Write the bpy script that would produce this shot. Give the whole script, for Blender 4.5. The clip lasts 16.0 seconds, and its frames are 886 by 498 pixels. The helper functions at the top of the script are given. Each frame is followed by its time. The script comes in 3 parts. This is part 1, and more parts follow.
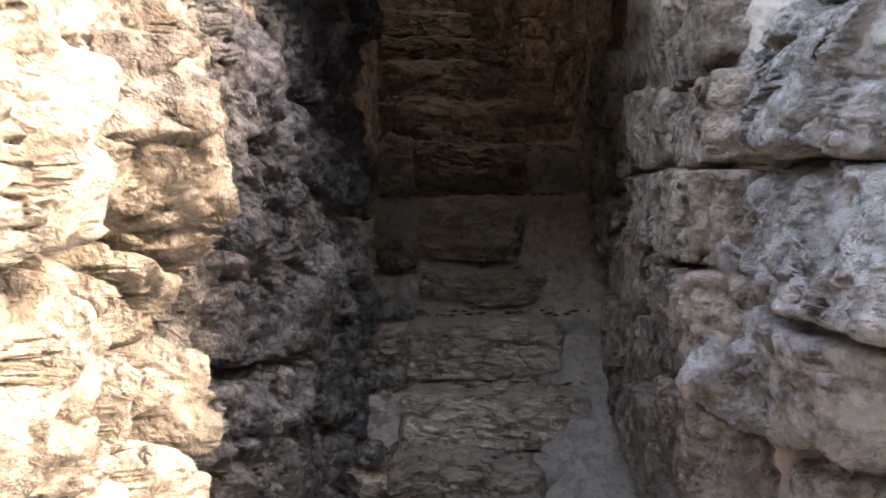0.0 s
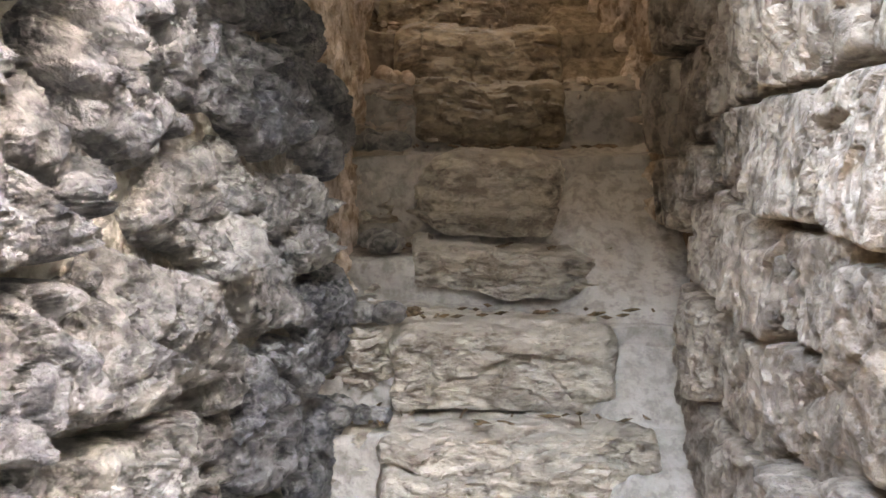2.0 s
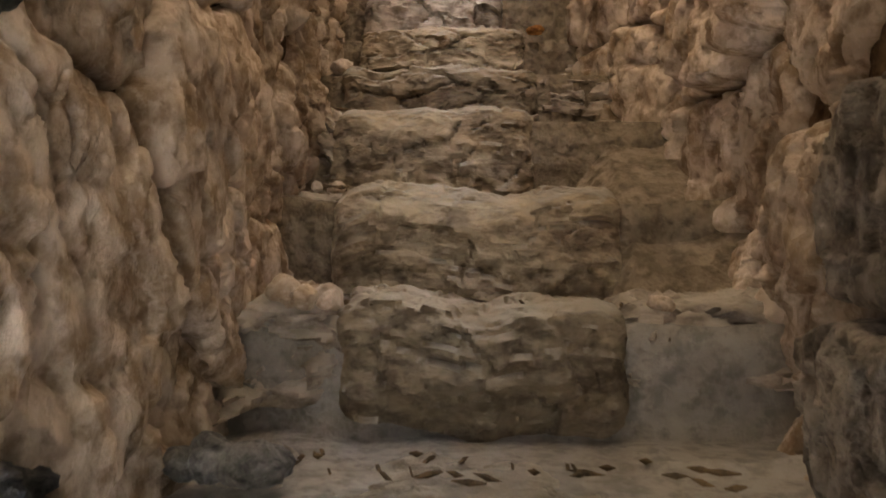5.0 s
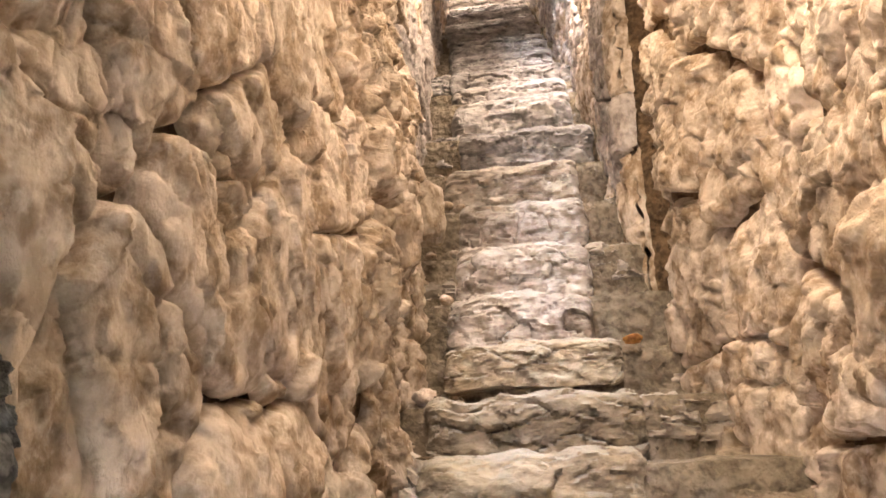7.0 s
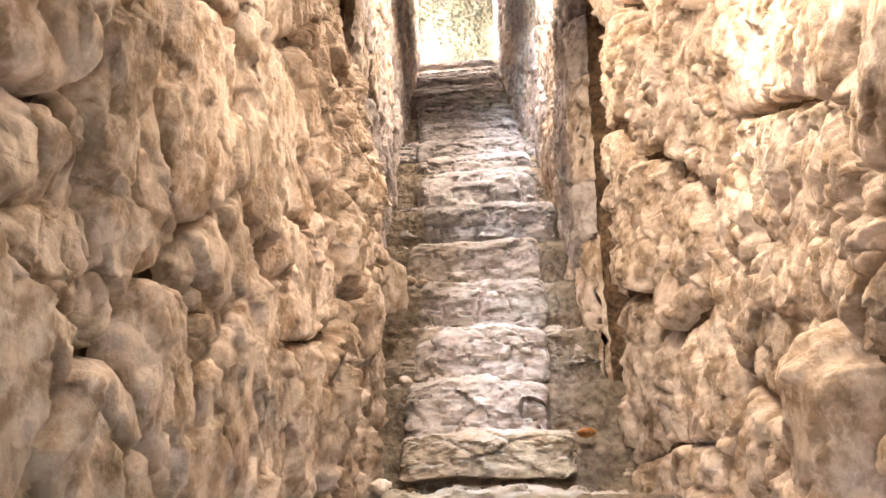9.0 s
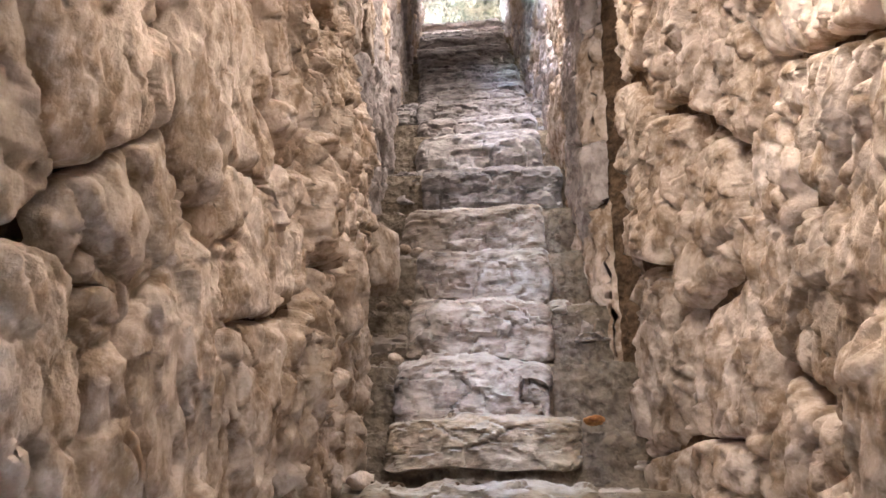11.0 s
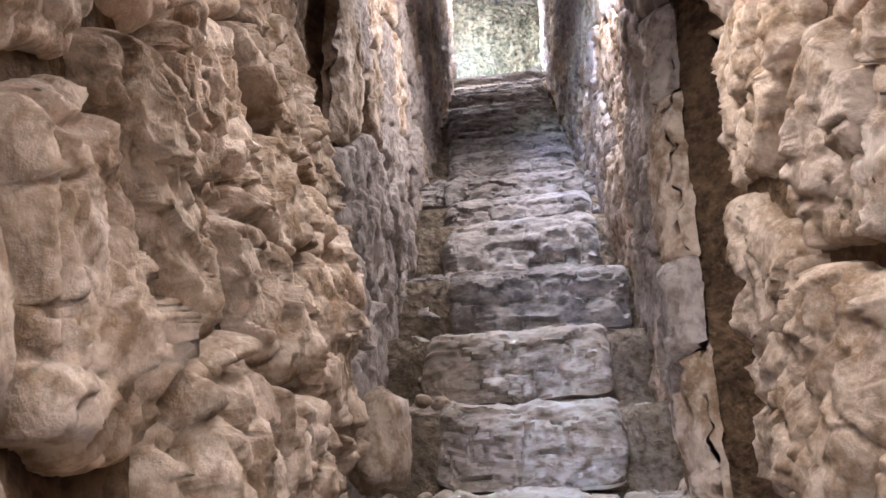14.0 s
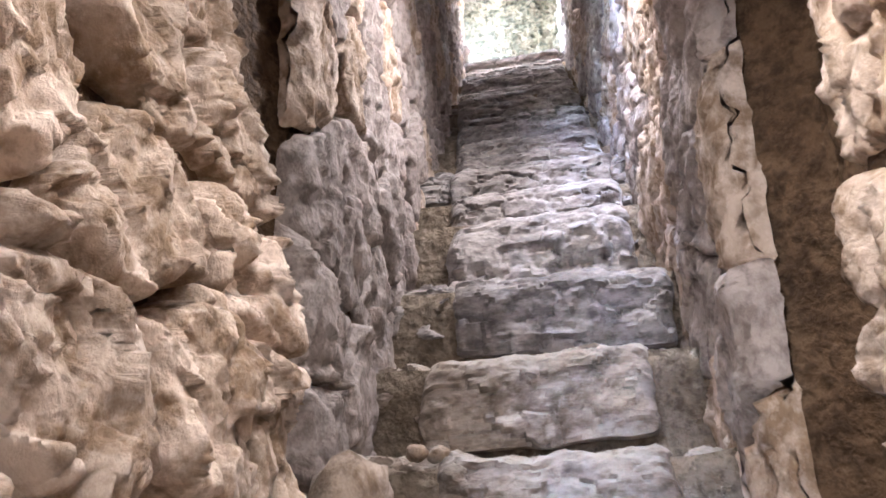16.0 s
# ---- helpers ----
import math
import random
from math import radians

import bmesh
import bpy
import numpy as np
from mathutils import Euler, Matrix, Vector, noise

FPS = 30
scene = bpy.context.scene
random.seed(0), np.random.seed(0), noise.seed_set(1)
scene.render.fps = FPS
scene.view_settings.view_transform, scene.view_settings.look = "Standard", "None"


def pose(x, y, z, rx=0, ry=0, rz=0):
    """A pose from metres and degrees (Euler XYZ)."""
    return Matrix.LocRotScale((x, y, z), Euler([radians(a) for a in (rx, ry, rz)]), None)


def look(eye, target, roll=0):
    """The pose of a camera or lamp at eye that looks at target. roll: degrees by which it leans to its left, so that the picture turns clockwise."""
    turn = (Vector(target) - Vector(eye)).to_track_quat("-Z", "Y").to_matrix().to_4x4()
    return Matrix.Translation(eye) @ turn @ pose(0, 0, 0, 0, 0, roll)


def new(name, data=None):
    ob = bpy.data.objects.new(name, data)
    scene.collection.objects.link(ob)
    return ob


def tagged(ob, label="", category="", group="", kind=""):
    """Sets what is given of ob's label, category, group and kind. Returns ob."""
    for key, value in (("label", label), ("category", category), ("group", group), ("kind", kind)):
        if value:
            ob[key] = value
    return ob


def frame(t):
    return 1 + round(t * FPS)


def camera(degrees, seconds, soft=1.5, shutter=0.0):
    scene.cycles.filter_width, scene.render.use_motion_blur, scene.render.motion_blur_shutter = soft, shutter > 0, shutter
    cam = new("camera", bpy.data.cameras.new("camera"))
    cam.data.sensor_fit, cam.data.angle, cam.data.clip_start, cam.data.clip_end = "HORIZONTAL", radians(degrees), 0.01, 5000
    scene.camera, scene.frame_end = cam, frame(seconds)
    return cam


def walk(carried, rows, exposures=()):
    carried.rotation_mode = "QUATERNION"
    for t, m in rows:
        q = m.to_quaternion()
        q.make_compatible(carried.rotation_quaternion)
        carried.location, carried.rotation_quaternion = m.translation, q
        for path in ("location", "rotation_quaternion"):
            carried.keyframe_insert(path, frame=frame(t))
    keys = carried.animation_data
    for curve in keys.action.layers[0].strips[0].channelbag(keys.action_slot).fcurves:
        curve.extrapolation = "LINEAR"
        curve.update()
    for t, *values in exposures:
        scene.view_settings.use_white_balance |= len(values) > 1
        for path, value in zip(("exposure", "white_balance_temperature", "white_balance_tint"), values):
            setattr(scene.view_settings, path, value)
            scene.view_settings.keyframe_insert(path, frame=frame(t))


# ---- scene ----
cam = camera(56.9, 16.0, soft=1.6, shutter=0.15)
PATH = [
    (0, (-0.108, -0.166, 0.93), (0.017, 1.824, 0.779), 0.0),
    (0.5, (-0.097, 0.013, 0.902), (0.07, 1.993, 0.677), -0.2),
    (1, (-0.076, 0.195, 0.896), (0.049, 2.171, 0.615), 0.1),
    (1.5, (-0.026, 0.437, 0.88), (0.099, 2.421, 0.657), 0.8),
    (2, (0.007, 0.642, 0.882), (0.059, 2.628, 0.65), -0.0),
    (2.5, (0.028, 0.84, 0.879), (0.101, 2.832, 0.721), 0.7),
    (3, (0.025, 1.069, 0.88), (0.198, 3.058, 0.766), 0.3),
    (3.2, (0.037, 1.132, 0.863), (0.216, 3.122, 0.762), 0.2),
    (5.3, (0.244, 1.967, 1.262), (0.091, 3.959, 1.342), -0.2),
    (5.5, (0.245, 2.005, 1.306), (0.083, 3.991, 1.473), -0.9),
    (6, (0.242, 2.065, 1.372), (0.03, 4.031, 1.672), -1.6),
    (6.5, (0.225, 2.096, 1.395), (-0.056, 4.025, 1.842), -1.2),
    (7, (0.22, 2.077, 1.442), (-0.088, 3.958, 2.049), -2.1),
    (7.5, (0.192, 2.015, 1.473), (-0.113, 3.872, 2.149), -0.9),
    (8, (0.192, 1.977, 1.513), (-0.116, 3.818, 2.231), -1.4),
    (8.5, (0.232, 1.988, 1.55), (-0.007, 3.834, 2.282), -0.6),
    (9, (0.233, 1.993, 1.547), (0.025, 3.852, 2.256), -0.9),
    (9.2, (0.242, 2.036, 1.544), (0.038, 3.906, 2.222), 0.2),
    (11.3, (0.24, 2.337, 1.675), (0.009, 4.224, 2.297), -0.1),
    (11.5, (0.253, 2.414, 1.721), (0.016, 4.312, 2.306), 0.6),
    (12, (0.256, 2.515, 1.834), (-0.049, 4.404, 2.415), -0.7),
    (12.5, (0.256, 2.582, 1.904), (-0.06, 4.447, 2.552), -0.3),
    (13, (0.244, 2.704, 2.006), (-0.069, 4.544, 2.726), -0.8),
    (13.5, (0.218, 2.836, 2.131), (-0.107, 4.681, 2.833), -1.2),
    (14, (0.217, 2.93, 2.19), (-0.118, 4.759, 2.926), -0.8),
    (14.5, (0.221, 3.063, 2.273), (-0.151, 4.89, 2.995), -1.7),
    (15, (0.237, 3.157, 2.35), (-0.137, 4.998, 3.035), -3.4),
    (15.5, (0.247, 3.263, 2.371), (-0.112, 5.116, 3.033), -2.5),
    (16, (0.21, 3.409, 2.409), (-0.19, 5.229, 3.136), -2.0),
]
EXPOSURES = [(0.0, 4.4, 9300, 21), (1.0, 6.3, 9900, 18), (2.0, 6.9, 10300, 16), (3.2, 7.1, 10400, 15), (5.3, 7.3, 9800, 14), (6.2, 8.3, 9500, 14), (7.0, 8.7, 8600, 14), (9.2, 8.8, 7700, 14),
             (11.3, 8.0, 6500, 14), (13.0, 7.75, 6100, 14), (16.0, 8.3, 5950, 14)]
walk(cam, [(t, look(eye, target, roll)) for t, eye, target, roll in PATH], EXPOSURES)


# ---- world, sun and large lights ----
world = bpy.data.worlds.new("daylight")
scene.world = world
world.use_nodes = True
wn = world.node_tree.nodes
sky = wn.new("ShaderNodeTexSky")
sky.sky_type, sky.sun_disc = "NISHITA", False
SUN = Vector((0.74, -0.37, 0.57)).normalized()
sky.sun_elevation = math.asin(SUN.z)
sky.sun_rotation = math.atan2(SUN.x, SUN.y)
world.node_tree.links.new(sky.outputs[0], wn["Background"].inputs[0])
wn["Background"].inputs[1].default_value = 0.15
sun = new("sun", bpy.data.lights.new("sun", "SUN"))
sun.data.energy, sun.data.angle, sun.data.color = 0.5, radians(10), (1.0, 0.95, 0.87)
sun.matrix_world = look(SUN * 30, (0, 0, 0))


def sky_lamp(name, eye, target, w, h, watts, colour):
    """An added area lamp that stands in for daylight at an opening."""
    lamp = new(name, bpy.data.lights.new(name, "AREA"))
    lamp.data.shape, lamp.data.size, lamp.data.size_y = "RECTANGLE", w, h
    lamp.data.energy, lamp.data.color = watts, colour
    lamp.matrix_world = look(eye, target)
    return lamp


# The three roof-slot lamps are fill, in unseen slots, added to brighten the stair.
sky_lamp("roof_slot_fill", (0.14, 2.90, 2.66), (0.38, 3.15, 1.75), 0.06, 1.2, 0.078, (1.0, 0.95, 0.88))
sky_lamp("roof_slot_fill", (0.16, 3.87, 3.42), (0.22, 4.1, 2.3), 0.06, 0.7, 0.065, (1.0, 0.95, 0.88))
sky_lamp("roof_slot_fill", (0.20, 5.50, 4.72), (0.0, 5.35, 2.9), 0.12, 0.6, 0.22, (1.0, 0.97, 0.94))
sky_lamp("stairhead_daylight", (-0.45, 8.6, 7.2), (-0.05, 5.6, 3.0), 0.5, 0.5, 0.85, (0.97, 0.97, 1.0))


# ---- materials ----
def rock(name, pale, mid, dark, scale=1.0, stain=0.5, bump=0.5, streak=(1, 1, 1), rough=0.92, vary=0.35, dust=None):
    """Weathered stone: broad patches, grain, dark lichen and relief."""
    m = bpy.data.materials.new(name)
    m.use_nodes = True
    n, l = m.node_tree.nodes, m.node_tree.links
    b = n["Principled BSDF"]
    b.inputs["Roughness"].default_value = rough
    b.inputs["Specular IOR Level"].default_value = 0.2
    geo, info = n.new("ShaderNodeNewGeometry"), n.new("ShaderNodeObjectInfo")
    mp = n.new("ShaderNodeMapping")
    mp.inputs["Scale"].default_value = streak
    l.new(geo.outputs["Position"], mp.inputs["Vector"])

    def tex(sc, det, ro, dist=0.0):
        t = n.new("ShaderNodeTexNoise")
        t.inputs["Scale"].default_value, t.inputs["Detail"].default_value = sc * scale, det
        t.inputs["Roughness"].default_value, t.inputs["Distortion"].default_value = ro, dist
        l.new(mp.outputs[0], t.inputs["Vector"])
        return t

    def ramp(src, a, c):
        r = n.new("ShaderNodeMapRange")
        r.inputs["From Min"].default_value, r.inputs["From Max"].default_value = a, c
        l.new(src, r.inputs["Value"])
        return r.outputs[0]

    def mix(fac, a, c, mode="MIX"):
        x = n.new("ShaderNodeMix")
        x.data_type, x.blend_type = "RGBA", mode
        for sock, v in ((x.inputs[0], fac), (x.inputs[6], a), (x.inputs[7], c)):
            if hasattr(v, "node"):
                l.new(v, sock)
            elif isinstance(v, tuple):
                sock.default_value = (*v, 1)
            else:
                sock.default_value = v
        return x.outputs[2]

    def mul(a, k):
        x = n.new("ShaderNodeMath")
        x.operation = "MULTIPLY"
        l.new(a, x.inputs[0])
        if hasattr(k, "node"):
            l.new(k, x.inputs[1])
        else:
            x.inputs[1].default_value = k
        return x.outputs[0]

    rough_a = tex(26, 6, 0.62)
    broad, patch = tex(3.0, 5, 0.65, 0.15), tex(13, 8, 0.66, 0.1)
    grain, lichen = tex(75, 5, 0.65), tex(7, 9, 0.74, 0.15)
    col = mix(ramp(broad.outputs[0], 0.36, 0.64), mid, pale)
    col = mix(mul(ramp(patch.outputs[0], 0.44, 0.6), 0.85), col, dark)
    col = mix(mul(ramp(grain.outputs[0], 0.50, 0.66), 0.45), col, pale)
    col = mix(mul(ramp(rough_a.outputs[0], 0.50, 0.62), 0.45), col, tuple(v * 0.7 for v in dark))
    col = mix(mul(ramp(lichen.outputs[0], 0.54, 0.66), stain), col, tuple(v * 0.42 for v in dark))
    tone = n.new("ShaderNodeMapRange")
    tone.inputs["To Min"].default_value, tone.inputs["To Max"].default_value = 1 - vary, 1 + vary * 0.4
    l.new(info.outputs["Random"], tone.inputs["Value"])
    grey = n.new("ShaderNodeCombineColor")
    for s in grey.inputs:
        l.new(tone.outputs[0], s)
    col = mix(1.0, col, grey.outputs[0], "MULTIPLY")
    if dust:
        up = n.new("ShaderNodeSeparateXYZ")
        l.new(geo.outputs["Normal"], up.inputs[0])
        lay = mul(ramp(up.outputs[2], 0.5, 0.9), ramp(patch.outputs[0], 0.25, 0.5))
        col = mix(lay, col, dust)
    l.new(col, b.inputs["Base Color"])
    pits = n.new("ShaderNodeTexVoronoi")
    pits.inputs["Scale"].default_value = 24 * scale
    wob = n.new("ShaderNodeVectorMath")
    wob.operation = "MULTIPLY_ADD"
    wob.inputs[1].default_value = (0.03, 0.03, 0.03)
    l.new(rough_a.outputs["Color"], wob.inputs[0])
    l.new(mp.outputs[0], wob.inputs[2])
    l.new(wob.outputs[0], pits.inputs["Vector"])
    h = n.new("ShaderNodeMath")
    h.operation = "MULTIPLY_ADD"
    h.inputs[1].default_value = 0.75
    l.new(pits.outputs[0], h.inputs[0])
    l.new(mul(patch.outputs[0], 1.3), h.inputs[2])
    h2 = n.new("ShaderNodeMath")
    h2.operation = "MULTIPLY_ADD"
    h2.inputs[1].default_value = 0.8
    l.new(rough_a.outputs[0], h2.inputs[0])
    l.new(h.outputs[0], h2.inputs[2])
    total = h2.outputs[0]
    for size, steep in ((17, 12.0), (44, 9.0)):
        # broken facets: each has a tilt of its own
        cell = n.new("ShaderNodeTexVoronoi")
        cell.inputs["Scale"].default_value = size * scale
        l.new(wob.outputs[0], cell.inputs["Vector"])
        off, tilt, dot = (n.new("ShaderNodeVectorMath") for _ in range(3))
        add = n.new("ShaderNodeMath")
        off.operation, tilt.operation, dot.operation, add.operation = "SUBTRACT", "SUBTRACT", "DOT_PRODUCT", "MULTIPLY_ADD"
        l.new(wob.outputs[0], off.inputs[0])
        l.new(cell.outputs["Position"], off.inputs[1])
        l.new(cell.outputs["Color"], tilt.inputs[0])
        tilt.inputs[1].default_value = (0.5, 0.5, 0.5)
        l.new(off.outputs[0], dot.inputs[0])
        l.new(tilt.outputs[0], dot.inputs[1])
        l.new(dot.outputs["Value"], add.inputs[0])
        add.inputs[1].default_value = steep
        l.new(total, add.inputs[2])
        total = add.outputs[0]
    bp = n.new("ShaderNodeBump")
    bp.inputs["Strength"].default_value, bp.inputs["Distance"].default_value = bump, 0.055
    l.new(total, bp.inputs["Height"])
    l.new(bp.outputs[0], b.inputs["Normal"])
    return m


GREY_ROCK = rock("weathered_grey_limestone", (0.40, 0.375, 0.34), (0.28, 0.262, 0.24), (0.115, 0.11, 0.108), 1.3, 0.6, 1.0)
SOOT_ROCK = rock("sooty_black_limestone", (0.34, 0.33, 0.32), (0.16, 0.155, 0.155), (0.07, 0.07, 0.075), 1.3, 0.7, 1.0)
BOULDER_ROCK = rock("pale_grey_boulder_stone", (0.66, 0.62, 0.57), (0.52, 0.48, 0.44), (0.30, 0.275, 0.25), 1.1, 0.45, 1.0)
PALE_MORTAR = rock("pale_lime_mortar", (0.62, 0.58, 0.50), (0.48, 0.43, 0.36), (0.30, 0.25, 0.20), 1.2, 0.4, 1.0)
BLOCK_ROCK = rock("brown_grey_cut_limestone", (0.52, 0.43, 0.35), (0.37, 0.30, 0.245), (0.19, 0.15, 0.12), 1.2, 0.5, 0.9)
TAN_ROCK = rock("tan_limestone_rubble", (0.70, 0.57, 0.475), (0.47, 0.355, 0.265), (0.27, 0.175, 0.105), 1.0, 0.5, 0.38, (1, 1, 0.8), vary=0.2)
UPPER_ROCK = rock("pinkish_grey_limestone", (0.48, 0.41, 0.37), (0.37, 0.30, 0.27), (0.24, 0.19, 0.165), 1.2, 0.35, 0.35, (1, 1, 0.8), vary=0.2)
# Brown earth mortar; the shade of joints and recesses is put into its colour.
TAN_MORTAR = rock("shade_darkened_brown_mortar", (0.23, 0.145, 0.085), (0.15, 0.09, 0.05), (0.08, 0.047, 0.028), 1.2, 0.3, 0.7)
TAN_EARTH = rock("tan_packed_earth", (0.38, 0.30, 0.225), (0.31, 0.24, 0.175), (0.20, 0.15, 0.105), 1.3, 0.3, 0.6)
DUST = (0.35, 0.30, 0.245)
PINK_STEP = rock("worn_pinkish_step_stone", (0.47, 0.39, 0.33), (0.36, 0.285, 0.23), (0.20, 0.155, 0.12), 1.0, 0.35, 0.4, (0.6, 1, 1.25), vary=0.2, dust=DUST)
STEP_ROCK = rock("worn_yellow_step_stone", (0.44, 0.35, 0.25), (0.33, 0.245, 0.165), (0.17, 0.125, 0.085), 1.0, 0.45, 0.6, (0.6, 1, 1.25), dust=DUST)
STEP_GREY = rock("dusty_grey_step_stone", (0.66, 0.57, 0.46), (0.53, 0.44, 0.35), (0.27, 0.215, 0.17), 1.2, 0.5, 0.9, (0.6, 1, 1.25), dust=DUST)
UPPER_STEP = rock("blue_grey_step_stone", (0.42, 0.37, 0.34), (0.32, 0.275, 0.25), (0.18, 0.155, 0.145), 1.0, 0.45, 0.35, (0.6, 1, 1.25), vary=0.2)
EARTH = rock("grey_trodden_dust", (0.43, 0.38, 0.33), (0.37, 0.325, 0.28), (0.28, 0.245, 0.21), 1.4, 0.15, 0.35)
FAR_ROCK = rock("greenish_cream_limestone", (0.36, 0.305, 0.215), (0.28, 0.23, 0.155), (0.13, 0.12, 0.08), 0.9, 0.5, 1.0)
# Cream jamb stone; part of the sun's brightness is put into its colour.
SUN_ROCK = rock("sunlit_cream_limestone", (0.56, 0.505, 0.44), (0.42, 0.37, 0.315), (0.20, 0.175, 0.15), 1.2, 0.3, 0.8)


# ---- the plan: step tops, wall lines ----
# front edge y, top z, left x, right x, riser height
STEPS = [(2.10, 0.140, -0.13, 0.34, 0.16), (2.26, 0.318, -0.09, 0.51, 0.15), (2.42, 0.512, -0.06, 0.44, 0.16),
         (2.68, 0.640, -0.02, 0.46, 0.10), (2.85, 0.905, -0.05, 0.46, 0.20), (3.17, 1.110, -0.02, 0.45, 0.18),
         (3.50, 1.330, -0.09, 0.50, 0.19), (3.85, 1.553, -0.16, 0.34, 0.21), (4.12, 1.720, -0.18, 0.36, 0.15),
         (4.38, 1.890, -0.17, 0.33, 0.12), (4.63, 2.115, -0.20, 0.27, 0.18), (4.90, 2.360, -0.21, 0.28, 0.19),
         (5.20, 2.650, -0.23, 0.29, 0.22), (5.50, 2.945, -0.33, 0.28, 0.22), (5.78, 3.255, -0.29, 0.37, 0.23)]
for i in range(14):
    STEPS.append((6.06 + 0.211 * i + 0.03 * math.sin(i * 2.3), 3.60 + 0.1935 * i, -0.36 - 0.032 * i, 0.30 - 0.024 * i, 0.30 if i == 0 else 0.172 + 0.015 * math.sin(i * 1.7)))

FLOOR_Y = [-3.0, 2.0] + [s[0] + 0.1 for s in STEPS] + [12.0]
FLOOR_Z = [0.0, 0.0] + [s[1] for s in STEPS] + [6.1]
LEFT_Y = [-0.5, 0.62, 0.78, 1.6, 2.0, 2.45, 2.8, 3.5, 4.3, 4.52, 4.62, 4.92, 5.0, 5.5, 6.0, 8.8, 12]
LEFT_X = [-0.46, -0.38, -0.46, -0.37, -0.31, -0.23, -0.21, -0.20, -0.26, -0.29, -0.49, -0.51, -0.455, -0.48, -0.51, -0.78, -0.9]
RIGHT_Y = [-0.5, 0.6, 1.06, 1.15, 2.0, 2.5, 3.1, 3.45, 3.9, 4.3, 4.44, 4.52, 4.86, 4.97, 5.5, 5.9, 6.2, 8.8, 12]
RIGHT_X = [0.62, 0.56, 0.52, 0.43, 0.56, 0.63, 0.71, 0.73, 0.68, 0.55, 0.51, 0.62, 0.60, 0.45, 0.42, 0.40, 0.35, 0.04, 0.1]


def floor_z(y):
    return np.interp(y, FLOOR_Y, FLOOR_Z)


def wall_x(side, y, z):
    """The face of a wall; both lean out with height, the left one most beside the jog."""
    up = np.maximum(0.0, z - floor_z(y) - 0.4)
    if side < 0:
        lean = 0.2 * np.interp(y, (3.2, 3.9, 4.56, 4.64), (0, 1, 1, 0))
        return np.interp(y, LEFT_Y, LEFT_X) - 0.02 * up - lean * np.maximum(0.0, up - 0.45)
    return np.interp(y, RIGHT_Y, RIGHT_X) + 0.02 * up


# ---- relief of broken stone, over whole arrays ----
def grain_hash(ix, iy, k):
    """A random number from 0 to 1 for each whole-numbered place."""
    h = (ix.astype(np.int64) * 374761393 + iy.astype(np.int64) * 668265263 + k * 1442695041) & 0xFFFFFFFF
    h = ((h ^ (h >> 13)) * 1274126177) & 0xFFFFFFFF
    h = ((h ^ (h >> 16)) * 2246822519) & 0xFFFFFFFF
    return ((h ^ (h >> 15)) & 0xFFFFFF) / float(0x1000000)


def soft(u, v, k=0):
    """Smooth noise, -1 to 1."""
    iu, iv = np.floor(u), np.floor(v)
    fu, fv = u - iu, v - iv
    fu, fv = fu ** 3 * (fu * (fu * 6 - 15) + 10), fv ** 3 * (fv * (fv * 6 - 15) + 10)
    a, b = grain_hash(iu, iv, k), grain_hash(iu + 1, iv, k)
    c, d = grain_hash(iu, iv + 1, k), grain_hash(iu + 1, iv + 1, k)
    return 2 * ((a + (b - a) * fu) * (1 - fv) + (c + (d - c) * fu) * fv) - 1


def layered(u, v, k=0, octaves=4):
    out, amp = 0.0, 0.55
    for o in range(octaves):
        out = out + amp * soft(u * 2.07 ** o + 3.1 * o, v * 2.07 ** o - 1.7 * o, k + 11 * o)
        amp *= 0.52
    return out


def chips(u, v, k=0):
    """Broken facets: every chip has its own height and tilt; the second value falls to 0 at the breaks."""
    iu, iv = np.floor(u), np.floor(v)
    best, second = np.full(u.shape, 9.0), np.full(u.shape, 9.0)
    high, du, dv, tu, tv_ = (np.zeros(u.shape) for _ in range(5))
    for a in (-1, 0, 1):
        for b in (-1, 0, 1):
            cu, cv = iu + a, iv + b
            pu, pv = u - cu - 0.1 - 0.8 * grain_hash(cu, cv, k + 1), v - cv - 0.1 - 0.8 * grain_hash(cu, cv, k + 2)
            d = np.hypot(pu, pv)
            win = d < best
            second = np.where(win, best, np.minimum(second, d))
            best = np.where(win, d, best)
            high = np.where(win, grain_hash(cu, cv, k + 3), high)
            tu, tv_ = np.where(win, grain_hash(cu, cv, k + 4), tu), np.where(win, grain_hash(cu, cv, k + 5), tv_)
            du, dv = np.where(win, pu, du), np.where(win, pv, dv)
    return (high - 0.5) + 1.5 * ((tu - 0.5) * du + (tv_ - 0.5) * dv), second - best


def broken(u, v, k, slant=0.3, tall=0.55):
    """Flaking limestone in metres across the face: facets at three sizes, longer along the grain, and fissures."""
    wu, wv = 0.022 * layered(u * 9, v * 9, k + 70, 3), 0.022 * layered(u * 9 + 5, v * 9, k + 80, 3)
    a, b = u + wu + slant * v, (v + wv - slant * u) * tall
    big, rim = chips(a * 8.5, b * 8.5, k)
    mid, rim2 = chips(a * 20, b * 20, k + 20)
    fine, _ = chips(a * 47, b * 47, k + 40)
    here = np.clip(0.5 + 1.8 * soft(u * 7, v * 7, k + 9), 0, 1)
    crack = np.clip(1 - rim / 0.14, 0, 1) ** 0.7 * here
    return (0.042 * big + 0.030 * mid + 0.012 * fine - 0.040 * crack - 0.016 * here * np.clip(1 - rim2 / 0.16, 0, 1)
            + 0.012 * layered(u * 7, v * 7, k + 50) + 0.005 * layered(u * 55, v * 55, k + 60, 3))


